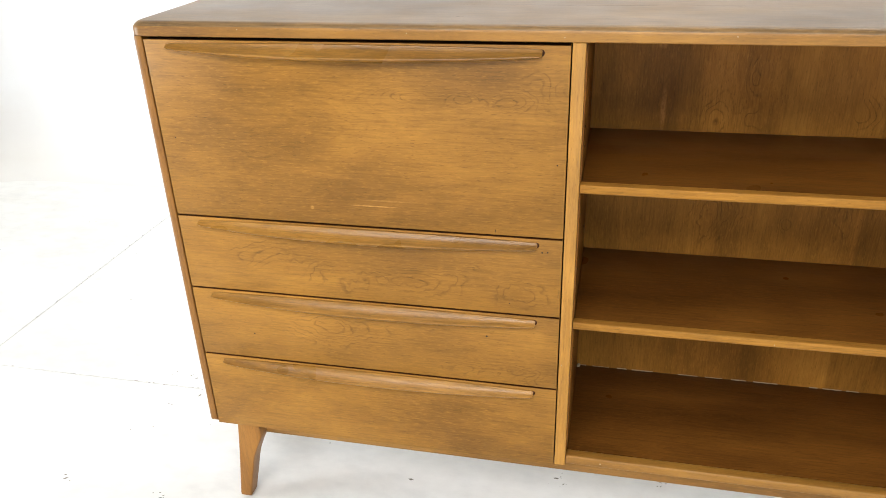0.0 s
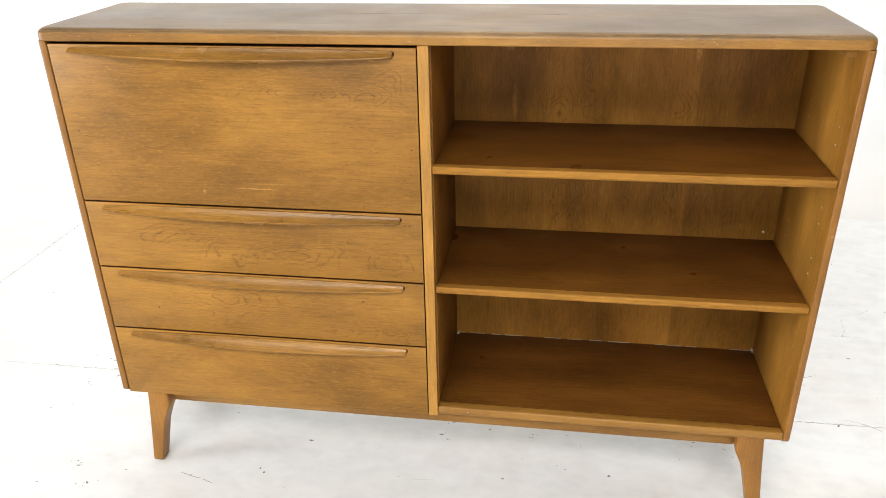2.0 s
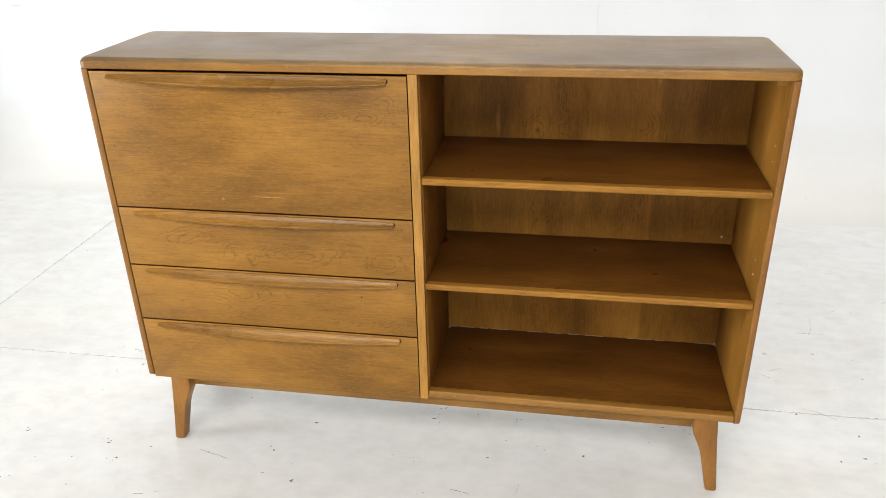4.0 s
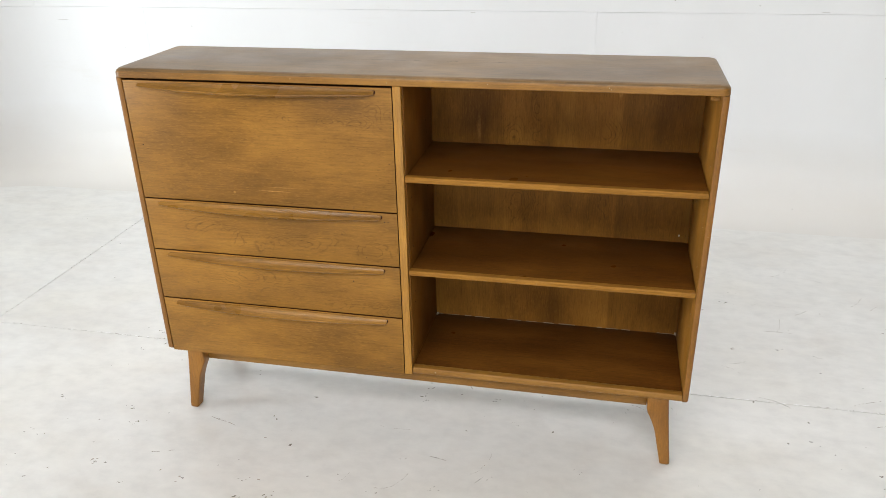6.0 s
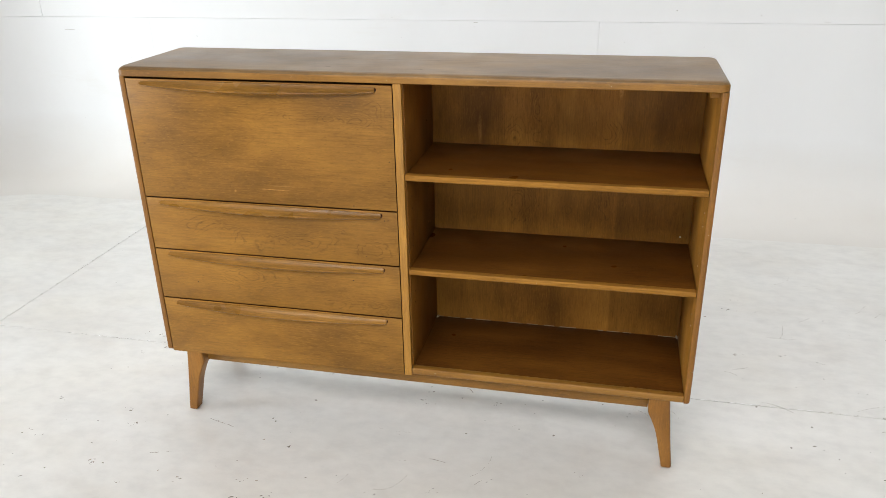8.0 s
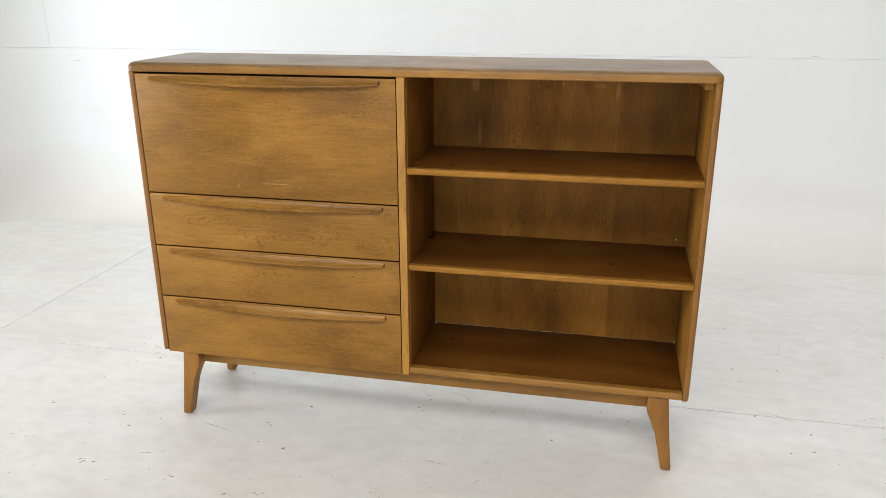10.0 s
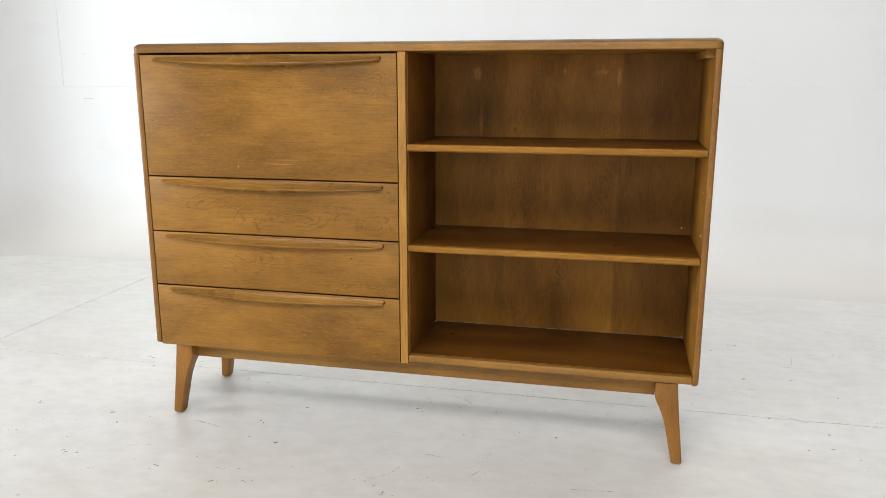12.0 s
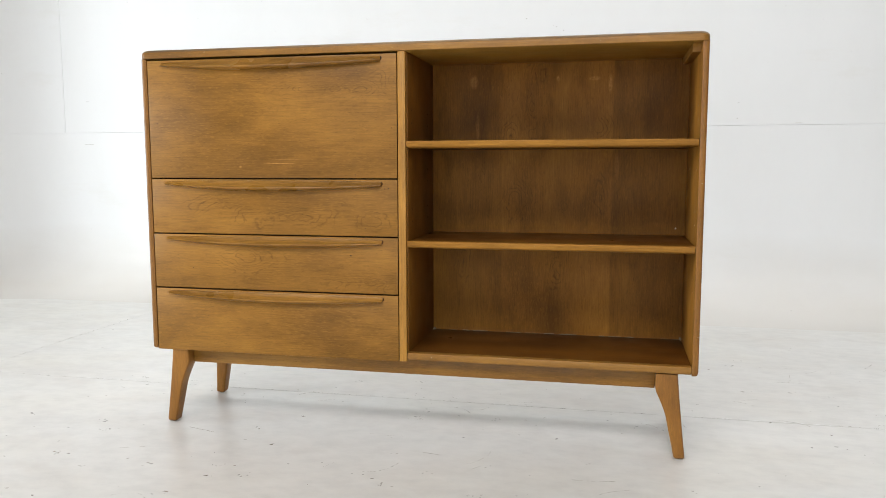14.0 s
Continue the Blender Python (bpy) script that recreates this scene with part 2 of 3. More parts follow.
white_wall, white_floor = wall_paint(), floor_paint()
# dark grey of the unseen walls and ceiling, set to cut bounced light
grey_wall = plain("bounce_limiting_grey", (0.22, 0.215, 0.205), 0.8)
joint_grey = plain("painted_joint", (0.7, 0.69, 0.67), 0.9)
joint_dirt = plain("dirty_joint", (0.34, 0.33, 0.31), 0.9)
chip_dark = plain("bare_concrete_chip", (0.19, 0.17, 0.14), 0.85)
chip_pale = plain("scuff_mark", (0.36, 0.315, 0.265), 0.8)
joint_white = plain("fresh_paint_edge", (0.93, 0.93, 0.92), 0.5)
wall_scuff = plain("wall_scuff", (0.5, 0.48, 0.44), 0.8)
hole_dark = plain("dark_hole", (0.03, 0.018, 0.01), 0.9)
pin_pale = plain("pale_peg", (0.75, 0.66, 0.5), 0.5)
glue_pale = plain("dried_glue", (0.4, 0.32, 0.22), 0.6)
foot_dark = plain("dark_glide", (0.05, 0.03, 0.02), 0.6)


# ---- building ----
def mesh_of(name, bm, material, smooth=30):
    bmesh.ops.recalc_face_normals(bm, faces=bm.faces)
    data = bpy.data.meshes.new(name)
    bm.to_mesh(data)
    bm.free()
    data.materials.append(material)
    if smooth:
        data.shade_smooth()
        data.set_sharp_from_angle(angle=radians(smooth))
    return data


def part(name, bm, material, parent, label="", smooth=30):
    ob = new(name, mesh_of(name, bm, material, smooth))
    ob.parent = parent
    if label:
        tagged(ob, label)
    return ob


def block(x0, x1, y0, y1, z0, z1, edge=0.0015, steps=2):
    """A board with slightly rounded edges."""
    bm = bmesh.new()
    bmesh.ops.create_cube(bm, size=1)
    for v in bm.verts:
        v.co = Vector(((x0 + x1) / 2 + v.co.x * (x1 - x0), (y0 + y1) / 2 + v.co.y * (y1 - y0), (z0 + z1) / 2 + v.co.z * (z1 - z0)))
    if edge:
        bmesh.ops.bevel(bm, geom=bm.edges[:], offset=edge, segments=steps, profile=0.5, affect="EDGES")
    return bm


def loft(rings, closed=True):
    """A skin over rings of equal length, with capped ends."""
    bm = bmesh.new()
    rows = [[bm.verts.new(p) for p in ring] for ring in rings]
    n = len(rows[0])
    for a, b in zip(rows, rows[1:]):
        for i in range(n if closed else n - 1):
            bm.faces.new((a[i], a[(i + 1) % n], b[(i + 1) % n], b[i]))
    bm.faces.new(rows[0])
    bm.faces.new(rows[-1][::-1])
    return bm


def rounded(points, radii, steps=5):
    """A 2D outline with each corner rounded by its own radius."""
    out, n = [], len(points)
    for i, r in enumerate(radii):
        p, a, b = Vector(points[i]), Vector(points[i - 1]), Vector(points[(i + 1) % n])
        if r <= 0:
            out.append(tuple(p))
            continue
        u, v = (a - p).normalized(), (b - p).normalized()
        half = u.angle(v) / 2
        back = min(r / math.tan(half), 0.49 * (a - p).length, 0.49 * (b - p).length)
        r2 = back * math.tan(half)
        centre = p + (u + v).normalized() * (r2 / math.sin(half))
        s, e = p + u * back - centre, p + v * back - centre
        turn = s.angle_signed(e)
        for k in range(steps + 1):
            c, q = math.cos(-turn * k / steps), math.sin(-turn * k / steps)
            out.append((centre.x + c * s.x - q * s.y, centre.y + q * s.x + c * s.y))
    return out


# ---- the room ----
WALL_Y, COVE, CORNER_X, CORNER_R, HIGH, BACK = 1.91, 0.27, -2.35, 1.0, 3.2, -5.0
EAST, FAR_WEST = 3.6, -5.6
TURN_Y = WALL_Y - CORNER_R
ARC = CORNER_R * math.pi / 2


def on_wall(s, inward, z):
    """A place on the backdrop: s runs along the rear wall from the rounded corner, negative round the corner."""
    if s >= 0:
        return Vector((CORNER_X + s, WALL_Y - inward, z))
    a = min(-s, ARC) / CORNER_R
    p = Vector((CORNER_X - (CORNER_R - inward) * math.sin(a), TURN_Y + (CORNER_R - inward) * math.cos(a), z))
    p.y -= max(0.0, -s - ARC)
    return p


def backdrop_panel(s0, s1, z0, z1, thick=0.03):
    """A sheet of the backdrop, bent through the cove at its foot and round the corner."""
    profile = []
    if z0 < COVE:
        profile += [(COVE - COVE * math.sin(a), COVE - COVE * math.cos(a)) for a in np.linspace(0.0, math.pi / 2, 13)]
        profile.append((0.0, z1))
    else:
        profile = [(0.0, z0), (0.0, z1)]
    marks = sorted({s0, s1, *[s for s in np.linspace(-ARC, 0, 19) if s0 < s < s1]})
    bm = bmesh.new()
    front, rear = [], []
    for s in marks:
        front.append([bm.verts.new(on_wall(s, d, z)) for d, z in profile])
        rear.append([bm.verts.new(on_wall(s, -thick, z - (0.03 if z0 < COVE and i == 0 else 0))) for i, (d, z) in enumerate(profile)])
    n = len(profile)
    for grid in (front, rear):
        for a, b in zip(grid, grid[1:]):
            for i in range(n - 1):
                bm.faces.new((a[i], a[i + 1], b[i + 1], b[i]))
    for k in range(len(marks) - 1):
        for i in (0, n - 1):
            bm.faces.new((front[k][i], front[k + 1][i], rear[k + 1][i], rear[k][i]))
    for k in (0, -1):
        for i in range(n - 1):
            bm.faces.new((front[k][i], front[k][i + 1], rear[k][i + 1], rear[k][i]))
    return bm


SEAM = 0.876
wall_north = new("wall_north", mesh_of("wall_north", block(FAR_WEST, EAST + 0.1, WALL_Y + 0.034, WALL_Y + 0.12, -0.05, HIGH, 0), joint_grey, 0))
tagged(wall_north, "white painted panelled backdrop curving into the floor", "wall", kind="structure")
for a, b, gap in ((None, -1.825, 0.0007), (-1.825, 0.389, 0.0007), (0.389, 2.6, 0.0007), (2.6, EAST, 0.0012)):
    s0 = -ARC - 0.05 if a is None else a - CORNER_X
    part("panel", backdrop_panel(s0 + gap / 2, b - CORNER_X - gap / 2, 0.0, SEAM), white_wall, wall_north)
for a, b in ((None, -2.432), (-2.432, EAST)):
    s0 = -ARC - 0.05 if a is None else a - CORNER_X
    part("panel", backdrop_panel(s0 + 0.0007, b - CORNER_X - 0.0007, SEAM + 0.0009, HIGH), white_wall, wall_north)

def pierced(x0, x1, y0, y1, z0, z1, axis, a0, a1, b0, b1):
    """A slab with one rectangular opening through it, across the given axis."""
    bm = bmesh.new()
    span = [(x0, x1), (y0, y1), (z0, z1)]
    u, v = [i for i in range(3) if i != axis]
    rims = []
    for level in span[axis]:
        loops = []
        for (p0, p1), (q0, q1) in (((span[u]), (span[v])), ((a0, a1), (b0, b1))):
            ring = []
            for p, q in ((p0, q0), (p1, q0), (p1, q1), (p0, q1)):
                co = [0, 0, 0]
                co[axis], co[u], co[v] = level, p, q
                ring.append(bm.verts.new(co))
            loops.append(ring)
        rims.append(loops)
        for i in range(4):
            bm.faces.new((loops[0][i], loops[0][(i + 1) % 4], loops[1][(i + 1) % 4], loops[1][i]))
    for k in (0, 1):
        for i in range(4):
            bm.faces.new((rims[0][k][i], rims[0][k][(i + 1) % 4], rims[1][k][(i + 1) % 4], rims[1][k][i]))
    return bm


# unseen walls and ceiling, added to close the room and shape its light
tagged(new("wall_east", mesh_of("wall_east", block(EAST, EAST + 0.12, BACK, WALL_Y + 0.03, 0, HIGH, 0), grey_wall, 0)), "unseen wall, added in dark grey to limit bounced light", "wall", kind="structure")
tagged(new("wall_south", mesh_of("wall_south", pierced(FAR_WEST - 0.12, EAST + 0.12, BACK - 0.12, BACK, 0, HIGH, 1, -1.6, 2.8, 0.15, 2.35), grey_wall, 0)), "unseen dark grey wall, added with an opening for the rear fill lamp", "wall", kind="structure")


wall_west = pierced(FAR_WEST - 0.12, FAR_WEST, BACK, WALL_Y + 0.12, 0, HIGH, 0, -2.35, -0.85, 0.45, 1.9)
tagged(new("wall_west", mesh_of("wall_west", wall_west, grey_wall, 0)), "unseen dark grey wall, added round a tall window opening", "wall", kind="structure")
ceiling = pierced(FAR_WEST - 0.12, EAST + 0.12, BACK - 0.12, -0.2, HIGH, HIGH + 0.1, 2, -2.0, 1.8, -3.9, -2.1)
tagged(new("ceiling", mesh_of("ceiling", ceiling, grey_wall, 0)), "unseen ceiling, added with an opening for the overhead fill lamp", "ceiling", kind="structure")
ceiling = pierced(FAR_WEST - 0.12, EAST + 0.12, -0.2, WALL_Y + 0.12, HIGH, HIGH + 0.1, 2, -1.5, 2.3, 1.05, 1.65)
tagged(new("ceiling", mesh_of("ceiling", ceiling, grey_wall, 0)), "unseen ceiling, added with an opening for the backdrop's lamp", "ceiling", kind="structure")



def wall_marks():
    """Small chips and rubbed streaks in the paint of the backdrop."""
    bm = bmesh.new()
    for x, z, wide, high in ((0.096, 1.389, 0.004, 0.003), (0.237, 1.345, 0.007, 0.0025), (0.271, 1.328, 0.005, 0.003), (0.222, 1.352, 0.003, 0.002), (1.058, 0.909, 0.004, 0.004), (-2.29, 0.8125, 0.055, 0.0016), (0.714, 0.927, 0.006, 0.003), (-0.165, 0.868, 0.02, 0.0018), (1.32, 0.885, 0.03, 0.0015), (1.6, 0.62, 0.004, 0.003)):
        for v in bmesh.ops.create_cube(bm, size=1)["verts"]:
            v.co = Vector((x + v.co.x * wide, WALL_Y - 0.0004 + v.co.y * 0.0008, z + v.co.z * high))
    return bm


tagged(new("wall_marks", mesh_of("wall_marks", wall_marks(), wall_scuff, 0)), "small grey chips and rubs in the white wall paint", "wall marks", kind="stuff")

# floor: painted slabs over a dirty bed, with fine joints
floor = new("floor", mesh_of("floor", block(FAR_WEST - 0.1, EAST + 0.1, BACK - 0.1, WALL_Y + 0.1, -0.08, -0.008, 0), joint_dirt, 0))
tagged(floor, "white painted concrete floor with scuffs and fine joints", "floor", kind="structure")
JOINT_X, JOINT_Y, FLOOR_END, GAP = -1.637, 0.349, WALL_Y - COVE + 0.02, 0.0018
for x0, x1 in ((FAR_WEST - 0.05, JOINT_X - GAP / 2), (JOINT_X + GAP / 2, EAST + 0.05)):
    for y0, y1 in ((BACK - 0.05, JOINT_Y - GAP / 2), (JOINT_Y + GAP / 2, FLOOR_END)):
        part("slab", block(x0, x1, y0, y1, -0.0078, 0, 0.0006, 1), white_floor, floor, smooth=0)

# ---- the cabinet ----
DEPTH, LOW, TOP0, TOP1 = 0.304, 0.208, 0.979, 1.002
X0, X1 = -0.706, 0.716
cabinet = tagged(new("bookcase_cabinet"), "honey-stained birch cabinet with drop-front door, drawers and open shelves", "cabinet")


def side_panel(outer, inner):
    """An upright board whose outer front edge and foot are rounded over."""
    sign = 1 if inner > outer else -1
    t = abs(inner - outer)
    plan = rounded([(0, 0), (t, 0), (t, DEPTH), (0, DEPTH)], [0.0125, 0.002, 0, 0.002], 6)
    rings = []
    for k in range(7):
        a = math.pi / 2 * k / 6
        cut, z = 0.012 * (1 - math.sin(a)), LOW + 0.012 * (1 - math.cos(a))
        rings.append([(outer + sign * max(x, min(cut, t)), max(y, cut * 0.7), z) for x, y in plan])
    rings.append([(outer + sign * x, y, TOP0 - 0.0005) for x, y in plan])
    return loft(rings)


part("side_panel", side_panel(X0, -0.689), wood_limb, cabinet)
right_side = part("side_panel", side_panel(X1, 0.7015), wood_limb, cabinet)
right_side.data.materials.append(wood_lit_side)
# only the inner face takes the lighter wood, as if lit from the left
for face in right_side.data.polygons:
    face.material_index = 1 if face.normal.x < -0.9 else 0


def top_board():
    """The top: a full round-over along the front and both ends, a square lower edge."""
    rings = []
    r = 0.013
    levels = [(0.0012, TOP0), (0.0, TOP0 + 0.0012)] + [(r * (1 - math.cos(a)), TOP1 - r + r * math.sin(a)) for a in np.linspace(0, math.pi / 2, 8)]
    for cut, z in levels:
        outline = rounded([(X0 - 0.001 + cut, -0.003 + cut), (X1 + 0.001 - cut, -0.003 + cut), (X1 + 0.001 - cut, DEPTH - 0.002 - cut * 0.7), (X0 - 0.001 + cut, DEPTH - 0.002 - cut * 0.7)], [0.018, 0.018, 0.016, 0.016], 6)
        rings.append([(x, y, z) for x, y in outline])
    return loft(rings)


top = part("top", top_board(), wood_rail, cabinet, "greyed worn wooden top with a golden rounded edge")
top.data.materials.append(wood_top)
top.data.materials.append(wood_lit_under)
for face in top.data.polygons:
    face.material_index = 1 if face.normal.z > 0.5 else 2 if face.normal.z < -0.9 else 0
divider = part("divider", block(-0.0083, 0.0125, 0.0162, DEPTH - 0.008, LOW, TOP0 - 0.0005, 0.0008), wood_shaded_side, cabinet)
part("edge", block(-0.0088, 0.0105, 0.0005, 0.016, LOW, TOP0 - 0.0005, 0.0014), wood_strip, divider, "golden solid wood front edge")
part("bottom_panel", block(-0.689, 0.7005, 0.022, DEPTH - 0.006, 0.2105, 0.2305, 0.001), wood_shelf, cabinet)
part("bottom_edge", block(0.0112, 0.701, 0.001, 0.0218, 0.2125, 0.2308, 0.003, 3), wood_rail, cabinet)
part("back_panel", block(-0.695, 0.707, 0.2965, 0.3025, 0.222, TOP0 + 0.004, 0), wood_back, cabinet, "dark blotchy plywood back")


def shelf_edge(z0, z1, front):
    """A sloped, softened nosing along a shelf."""
    y1 = front + 0.0155
    outline = rounded([(front, z1 - 0.001), (front + 0.002, z0 + 0.003), (front + 0.012, z0), (y1, z0), (y1, z1), (front + 0.003, z1)], [0.003, 0.005, 0.002, 0, 0, 0.003], 3)
    return loft([[(x, y, z) for y, z in outline] for x in (0.0115, 0.0125, 0.699, 0.7)])


for z0, z1, front in ((0.7445, 0.7625, 0.004), (0.4965, 0.5145, 0.006)):
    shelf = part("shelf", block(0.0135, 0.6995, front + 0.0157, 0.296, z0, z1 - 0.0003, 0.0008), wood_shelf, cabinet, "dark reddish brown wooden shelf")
    part("edge", shelf_edge(z0, z1, front), wood_nose, shelf, "reddish brown solid shelf edge")
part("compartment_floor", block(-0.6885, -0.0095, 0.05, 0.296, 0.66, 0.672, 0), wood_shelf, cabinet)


def disc_at(x, y, z, axis, radius, deep):
    bm = bmesh.new()
    turn = Matrix.Rotation(radians(90), 4, "Y" if axis == "x" else "X")
    bmesh.ops.create_cone(bm, cap_ends=True, segments=10, radius1=radius, radius2=radius, depth=deep, matrix=Matrix.Translation((x, y, z)) @ turn)
    return bm


def pull_bar(x0, x1, top, lip, bulge):
    """A carved pull: a long crescent, thin at both ends, whose lip swells outwards and down at the middle."""
    rings = []
    for k in range(41):
        u = -1 + 2 * k / 40
        u = math.copysign(1 - (1 - abs(u)) ** 1.35, u)
        x = (x0 + x1) / 2 + u * (x1 - x0) / 2
        full = (1 - u * u) ** 0.9
        tip = min(1.0, ((1 - abs(u)) * (x1 - x0) / 2 / 0.005)) ** 0.5 if abs(u) < 1 else 0.0
        blunt = 0.0105 + 0.002 * u
        drop = (blunt + (top - lip - blunt) * full) * max(tip, 0.78)
        out = (0.0105 + (bulge - 0.0105) * full) * max(tip, 0.78)
        z_top = top - 0.003 * (1 - full) - 0.00525 * (1 - max(tip, 0.78))
        sec = [(0.001, 0.0), (-out * 0.16, -drop * 0.02), (-out * 0.3, -drop * 0.2), (-out * 0.52, -drop * 0.4), (-out * 0.83, -drop * 0.56), (-out * 0.97, -drop * 0.64), (-out, -drop * 0.7), (-out * 0.94, -drop * 0.79), (-out * 0.72, -drop * 0.9), (-out * 0.36, -drop * 0.97), (0.001, -drop)]
        rings.append([(x, y, z_top + z) for y, z in sec])
    return loft(rings)


def drawer_front(name, z0, z1, label=""):
    front = part(name, block(-0.6864, -0.0106, 0.0, 0.019, z0, z1, 0.0010), wood_along_x, cabinet, label)
    front.data.materials.append(wood_shade)
    # edge faces take the dark wood, so the gaps hold painted shade
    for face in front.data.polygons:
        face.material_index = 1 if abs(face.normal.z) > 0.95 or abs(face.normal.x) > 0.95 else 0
    part("pull", pull_bar(-0.647, -0.051, z1 - 0.0025, z1 - 0.0295, 0.019), wood_pull, front, "carved wooden crescent pull")
    # flat disc that stands for the shaded recess round the pull's end
    part("end_hollow", disc_at(-0.0525, 0.0, z1 - 0.0105, "y", 0.005, 0.0009), wood_shade, front, "flat dark disc for the shade at the end of the pull")
    return front


drawer_front("door", 0.6705, 0.9738, "plain drop-front door, shut")
drawer_front("drawer", 0.5250, 0.6671)
drawer_front("drawer", 0.3790, 0.5216)
drawer_front("drawer", 0.2075, 0.3755)
# added near-black sheet: shade seen through the gaps between the fronts
part("front_frame", block(-0.6885, -0.009, 0.04, 0.048, 0.231, TOP0 - 0.001, 0), hole_dark, cabinet, "added dark sheet for the shade behind the drawer fronts")


def leg(side, rear):
    """A tapered leg that splays outwards, with a shoulder under the apron."""
    cx = 0.008
    top_in, top_out = (0.612, 0.667 if rear else 0.659 if side < 0 else 0.663)
    foot_in, foot_out = (0.659, 0.6845)
    if rear:
        top_in, top_out, foot_in, foot_out = (v + 0.008 for v in (top_in, top_out, foot_in, foot_out))
    y0, y1 = (0.007, 0.05) if not rear else (0.272, 0.312)
    rings = []
    for k in range(23):
        v = k / 22
        z = 0.2098 * (1 - v) + 0.003 * v
        outer = top_out + (foot_out - top_out) * v ** 1.15
        if z > 0.168:
            inner = top_in
        else:
            w = (0.168 - z) / 0.165
            inner = top_in + (foot_in - top_in) * (0.74 * w + 0.26 * (1 - (1 - min(1, w / 0.4)) ** 1.6))
        thin = 0.008 * v
        pad = 0.0 if k < 22 else 0.0025
        flat = rounded([(inner + pad, y0 + thin * 0.4 + pad), (outer - pad, y0 + thin * 0.4 + pad), (outer - pad, y1 - thin - pad), (inner + pad, y1 - thin - pad)], [0.004, 0.005, 0.004, 0.004], 3)
        lean = 0.01 * v if rear else 0.0
        rings.append([(cx + side * (x - 0.6 * lean), y + lean, z) for x, y in flat])
        if k == 21:
            rings.append([(cx + side * (x - 0.6 * lean), y + lean, 0.0065) for x, y in rounded([(inner + 0.001, y0 + 0.003), (outer, y0 + 0.003), (outer, y1 - 0.008), (inner + 0.001, y1 - 0.008)], [0.004, 0.005, 0.004, 0.004], 3)])
    return loft(rings)


for side in (-1, 1):
    for rear in (False, True):
        limb = part("leg", leg(side, rear), wood_limb, cabinet, "tapered splayed wooden leg")
        gx, gy = 0.008 + side * (0.674 if rear else 0.671), 0.026 if not rear else 0.300
        disc = bmesh.new()
        bmesh.ops.create_cone(disc, cap_ends=True, segments=14, radius1=0.0065, radius2=0.0075, depth=0.003, matrix=Matrix.Translation((gx, gy, 0.0015)))
        part("glide", disc, foot_dark, limb, "small dark glide")
part("apron", block(-0.6035, 0.6195, 0.034, 0.049, 0.167, 0.2104, 0.0012), wood_rail, cabinet)
part("apron", block(-0.6115, 0.6275, 0.284, 0.302, 0.168, 0.2104, 0.0012), wood_rail, cabinet)
for x in (-0.646, 0.640):
    part("apron", block(x, x + 0.016, 0.0505, 0.2715, 0.168, 0.2104, 0.0012), wood_along_y, cabinet)


def cleat():
    """A rough cleat under the top, its front end cut to a hollow curve."""
    hollow = [(0.016 + 0.022 * math.sin(a), 0.9788 - 0.0185 * (1 - math.cos(a))) for a in np.linspace(0, math.pi / 2, 6)]
    outline = hollow + [(0.27, 0.9603), (0.288, 0.9788)]
    return loft([[(x, y, z) for y, z in outline] for x in (0.682, 0.7012)])


part("cleat", cleat(), wood_along_y, cabinet, "rough wooden cleat under the top")


part("peg", disc_at(0.677, 0.2962, 0.533, "y", 0.0024, 0.003), pin_pale, cabinet, "pale peg end in the back")
for y in (0.055, 0.225):
    for z in (0.4, 0.432, 0.56, 0.592, 0.66, 0.692, 0.808, 0.84):
        part("peg_hole", disc_at(0.7013, y, z, "x", 0.0019, 0.0012), pin_pale if (y, z) == (0.055, 0.56) else glue_pale, cabinet)
        part("peg_hole", disc_at(0.0127, y, z, "x", 0.0019, 0.0012), hole_dark, cabinet)



def glue_line():
    """A thin broken line of dust and old glue along the foot of the back."""
    rng = random.Random(3)
    bm = bmesh.new()
    x = 0.013
    while x < 0.694:
        run = rng.uniform(0.01, 0.05)
        if rng.random() < 0.72:
            bump = rng.uniform(0.0004, 0.0012)
            for v in bmesh.ops.create_cube(bm, size=1)["verts"]:
                v.co = Vector((x + run / 2 + v.co.x * run, 0.2955 + v.co.y * 0.002, 0.2308 + (v.co.z + 0.5) * bump))
        x += run + rng.uniform(0.002, 0.02)
    for x in (0.0155, 0.698):
        for _ in range(5):
            size = rng.uniform(0.0015, 0.0035)
            bmesh.ops.create_icosphere(bm, subdivisions=1, radius=size, matrix=Matrix.Translation((x + rng.uniform(-0.002, 0.002), 0.293 + rng.uniform(-0.006, 0.002), 0.2312 + rng.uniform(0, 0.004))))
    return bm


tagged(part("glue_line", glue_line(), glue_pale, cabinet, "pale dusty line of old glue"), kind="stuff")

for x, y, z, size in ((0.074, 0.0006, 0.2215, 0.0017), (0.712, -0.0002, 0.303, 0.0013), (0.33, 0.0037, 0.507, 0.001), (0.709, -0.0002, 0.66, 0.0012), (-0.004, 0.0002, 0.43, 0.0011)):
    part("nick", disc_at(x, y, z, "y", size * 0.75, 0.0012), glue_pale, cabinet, "small pale nick in the finish")

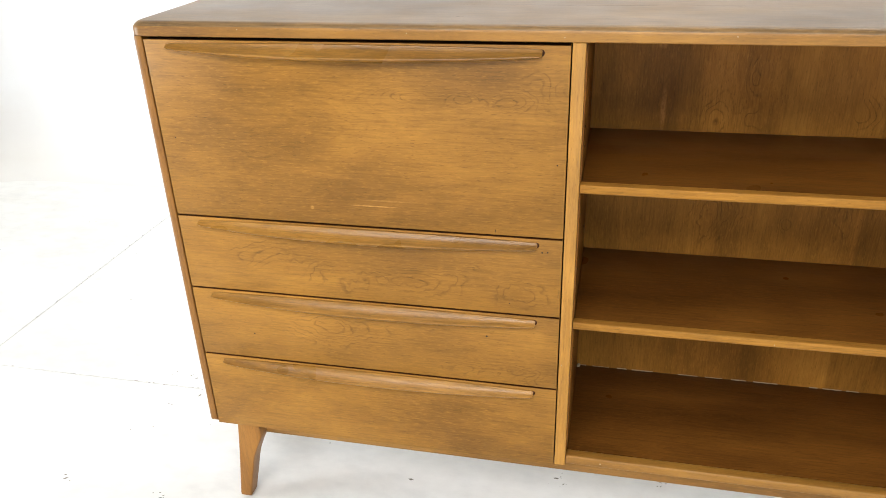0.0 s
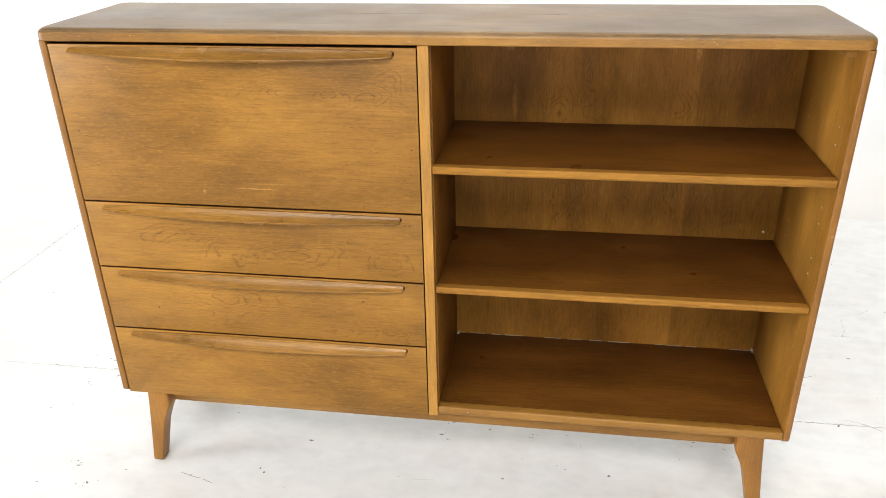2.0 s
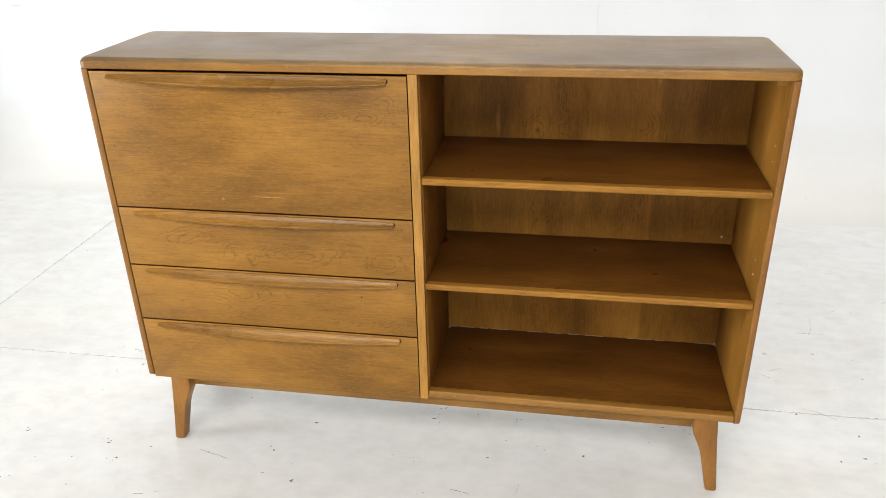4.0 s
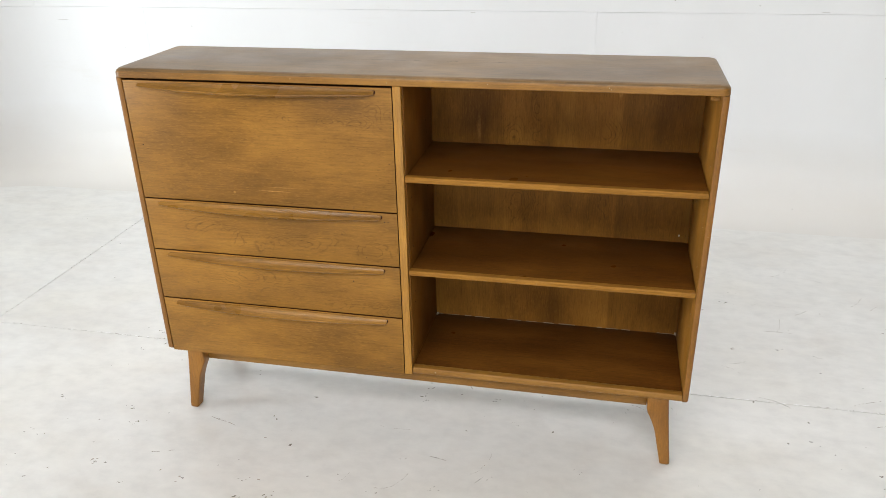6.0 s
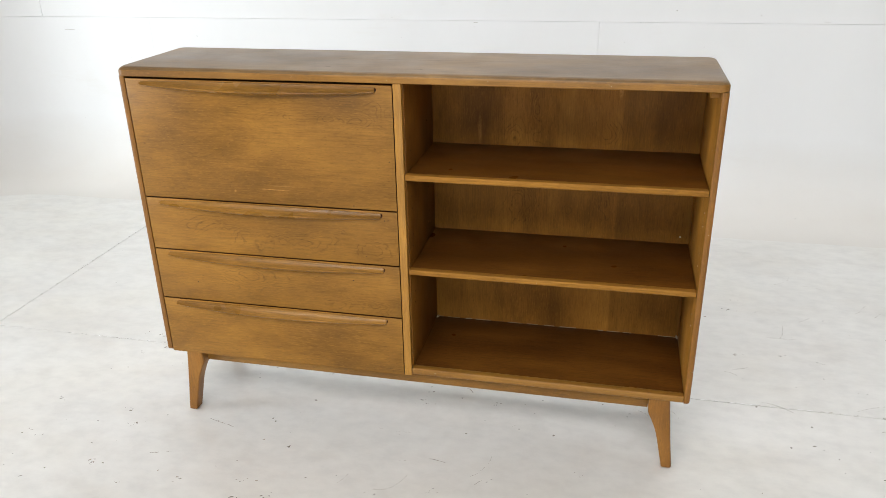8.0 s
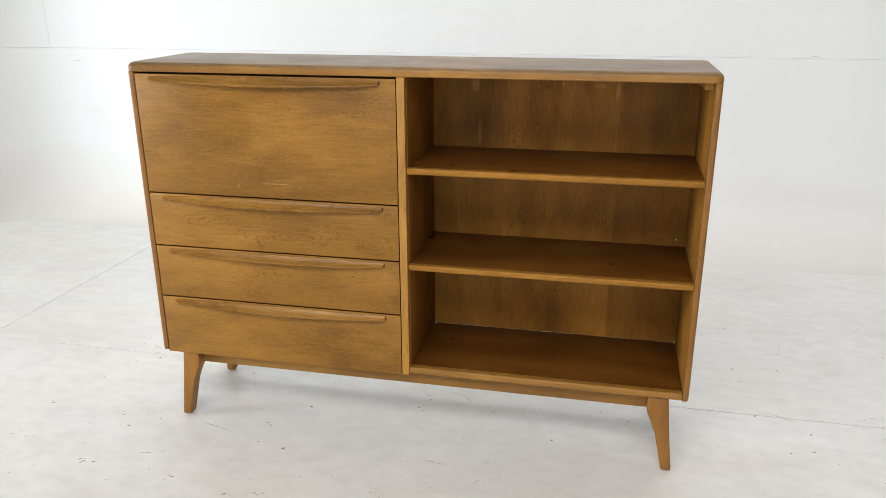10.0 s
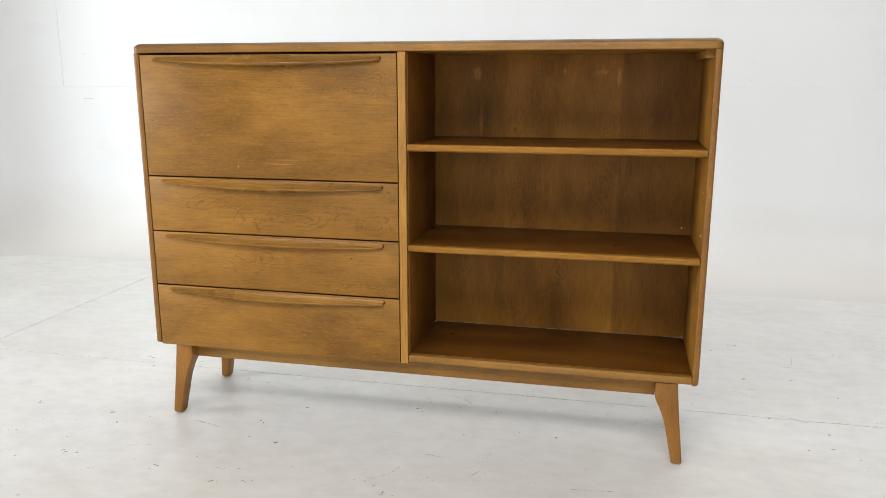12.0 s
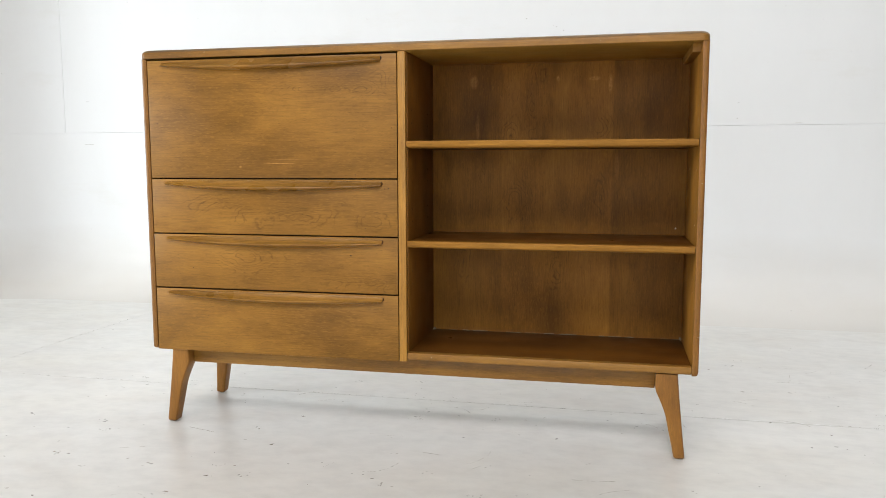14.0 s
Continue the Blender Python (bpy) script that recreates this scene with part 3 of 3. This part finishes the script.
for x, y, z, size in ((-0.574, -0.0002, 0.433, 0.0017), (-0.134, -0.0002, 0.475, 0.0022), (-0.662, -0.0002, 0.812, 0.0014), (-0.024, -0.0002, 0.794, 0.0016), (-0.119, -0.0002, 0.676, 0.0014), (-0.119, -0.0002, 0.679, 0.0012), (-0.043, -0.0002, 0.644, 0.0018), (-0.034, -0.0002, 0.645, 0.0018), (-0.095, -0.0002, 0.545, 0.0012)):
    part("nick", disc_at(x, y, z, "y", size * 0.72, 0.0008), hole_dark, cabinet, "small dark nick in the finish")
for x, z in ((-0.25, 0.989), (-0.02, 0.986), (0.21, 0.99), (0.47, 0.9895), (0.475, 0.986), (-0.52, 0.991)):
    part("nick", disc_at(x, -0.0029, z, "y", 0.0008, 0.0012), glue_pale, cabinet, "small pale nick in the finish")
for x0, x1, y in ((-0.2, -0.02, 0.171), (0.0, 0.11, 0.1713), (0.16, 0.24, 0.1716), (-0.19, -0.176, 0.062), (0.03, 0.05, 0.052)):
    part("crack", block(x0, x1, y, y + 0.0007, TOP1 - 0.002, TOP1 + 0.0001, 0), foot_dark, cabinet, "fine dark crack along the grain")

# ---- wear on the floor ----
rng = random.Random(7)


def flake(bm, x, y, size, long=1.0, turn=0.0, z=0.0009):
    """One small irregular flake lying on the floor."""
    n = rng.randint(5, 8)
    ring = []
    for i in range(n):
        a = 2 * math.pi * i / n
        r = size * rng.uniform(0.45, 1.15)
        px, py = r * long * math.cos(a), r * math.sin(a)
        ring.append(bm.verts.new((x + px * math.cos(turn) - py * math.sin(turn), y + px * math.sin(turn) + py * math.cos(turn), z)))
    bm.faces.new(ring)


dark, pale = bmesh.new(), bmesh.new()
for x, y, size in ((0.101, 0.221, 0.0042), (-0.911, -0.092, 0.0042), (-0.865, -0.187, 0.004), (-0.402, 0.005, 0.006), (1.010, 0.162, 0.006), (1.082, 0.268, 0.006), (-0.319, -0.096, 0.007), (-0.415, 0.017, 0.004), (0.946, 0.342, 0.005)):
    flake(dark, x, y, size * 0.62, 1.5, rng.uniform(0, 3))
for _ in range(260):
    near = rng.random()
    x, y = (rng.uniform(0.0, 2.0), rng.uniform(-0.8, 1.2)) if near < 0.55 else (rng.uniform(-1.1, 0.7), rng.uniform(-0.7, 0.5)) if near < 0.95 else (rng.uniform(-2.2, 0.0), rng.uniform(-0.3, 1.5))
    turn = rng.uniform(-0.4, 0.8)
    for _ in range(rng.choice((1, 1, 1, 1, 2, 3, 5))):
        flake(dark if rng.random() < 0.6 else pale, x + rng.gauss(0, 0.012), y + rng.gauss(0, 0.006), rng.uniform(0.0009, 0.002) * rng.choice((1, 1, 1, 1.6)), rng.uniform(1, 3.0), turn + rng.gauss(0, 0.3))
white = bmesh.new()
for _ in range(480):
    along = rng.random()
    if along < 0.65:
        x, y, turn = rng.uniform(-2.6, 2.2), JOINT_Y + rng.gauss(0, 0.0018), 0.0
    else:
        x, y, turn = JOINT_X + rng.gauss(0, 0.0018), rng.uniform(-0.8, 1.6), math.pi / 2
    flake(rng.choice((dark, pale, pale, white)), x, y, rng.uniform(0.0006, 0.0015), rng.uniform(2, 6), turn + rng.gauss(0, 0.12), 0.0011)
for _ in range(46):
    x, y = rng.uniform(0.72, 1.12) if rng.random() < 0.6 else rng.uniform(-1.3, -0.8), JOINT_Y + rng.gauss(0.001, 0.001)
    flake(white, x, y, rng.uniform(0.0007, 0.0014), rng.uniform(5, 11), rng.gauss(0, 0.04), 0.0013)
# curved hair scratches and dragged streaks
for _ in range(64):
    x, y, a = (rng.uniform(-0.7, 1.9), rng.uniform(-0.7, 0.4), rng.uniform(-0.3, 1.1)) if rng.random() < 0.75 else (rng.uniform(0.8, 2.2), rng.uniform(0.2, 1.2), rng.uniform(-0.6, 0.9))
    bend, wide = rng.gauss(0, 0.12), rng.uniform(0.0006, 0.0013)
    for k in range(rng.randint(5, 15)):
        a += bend * 0.5 + rng.gauss(0, 0.07)
        x, y = x + 0.007 * math.cos(a), y + 0.007 * math.sin(a)
        if rng.random() < 0.8:
            flake(pale if rng.random() < 0.8 else dark, x, y, wide * rng.uniform(0.6, 1.2), 5.0, a)
tagged(new("paint_chips", mesh_of("paint_chips", dark, chip_dark, 0)), "small dark chips in the white floor paint", "floor marks", kind="stuff")
tagged(new("scuff_marks", mesh_of("scuff_marks", pale, chip_pale, 0)), "pale brown scuffs and scratches on the white floor", "floor marks", kind="stuff")
tagged(new("paint_flakes", mesh_of("paint_flakes", white, joint_white, 0)), "bright white paint flakes along the floor joints", "floor marks", kind="stuff")
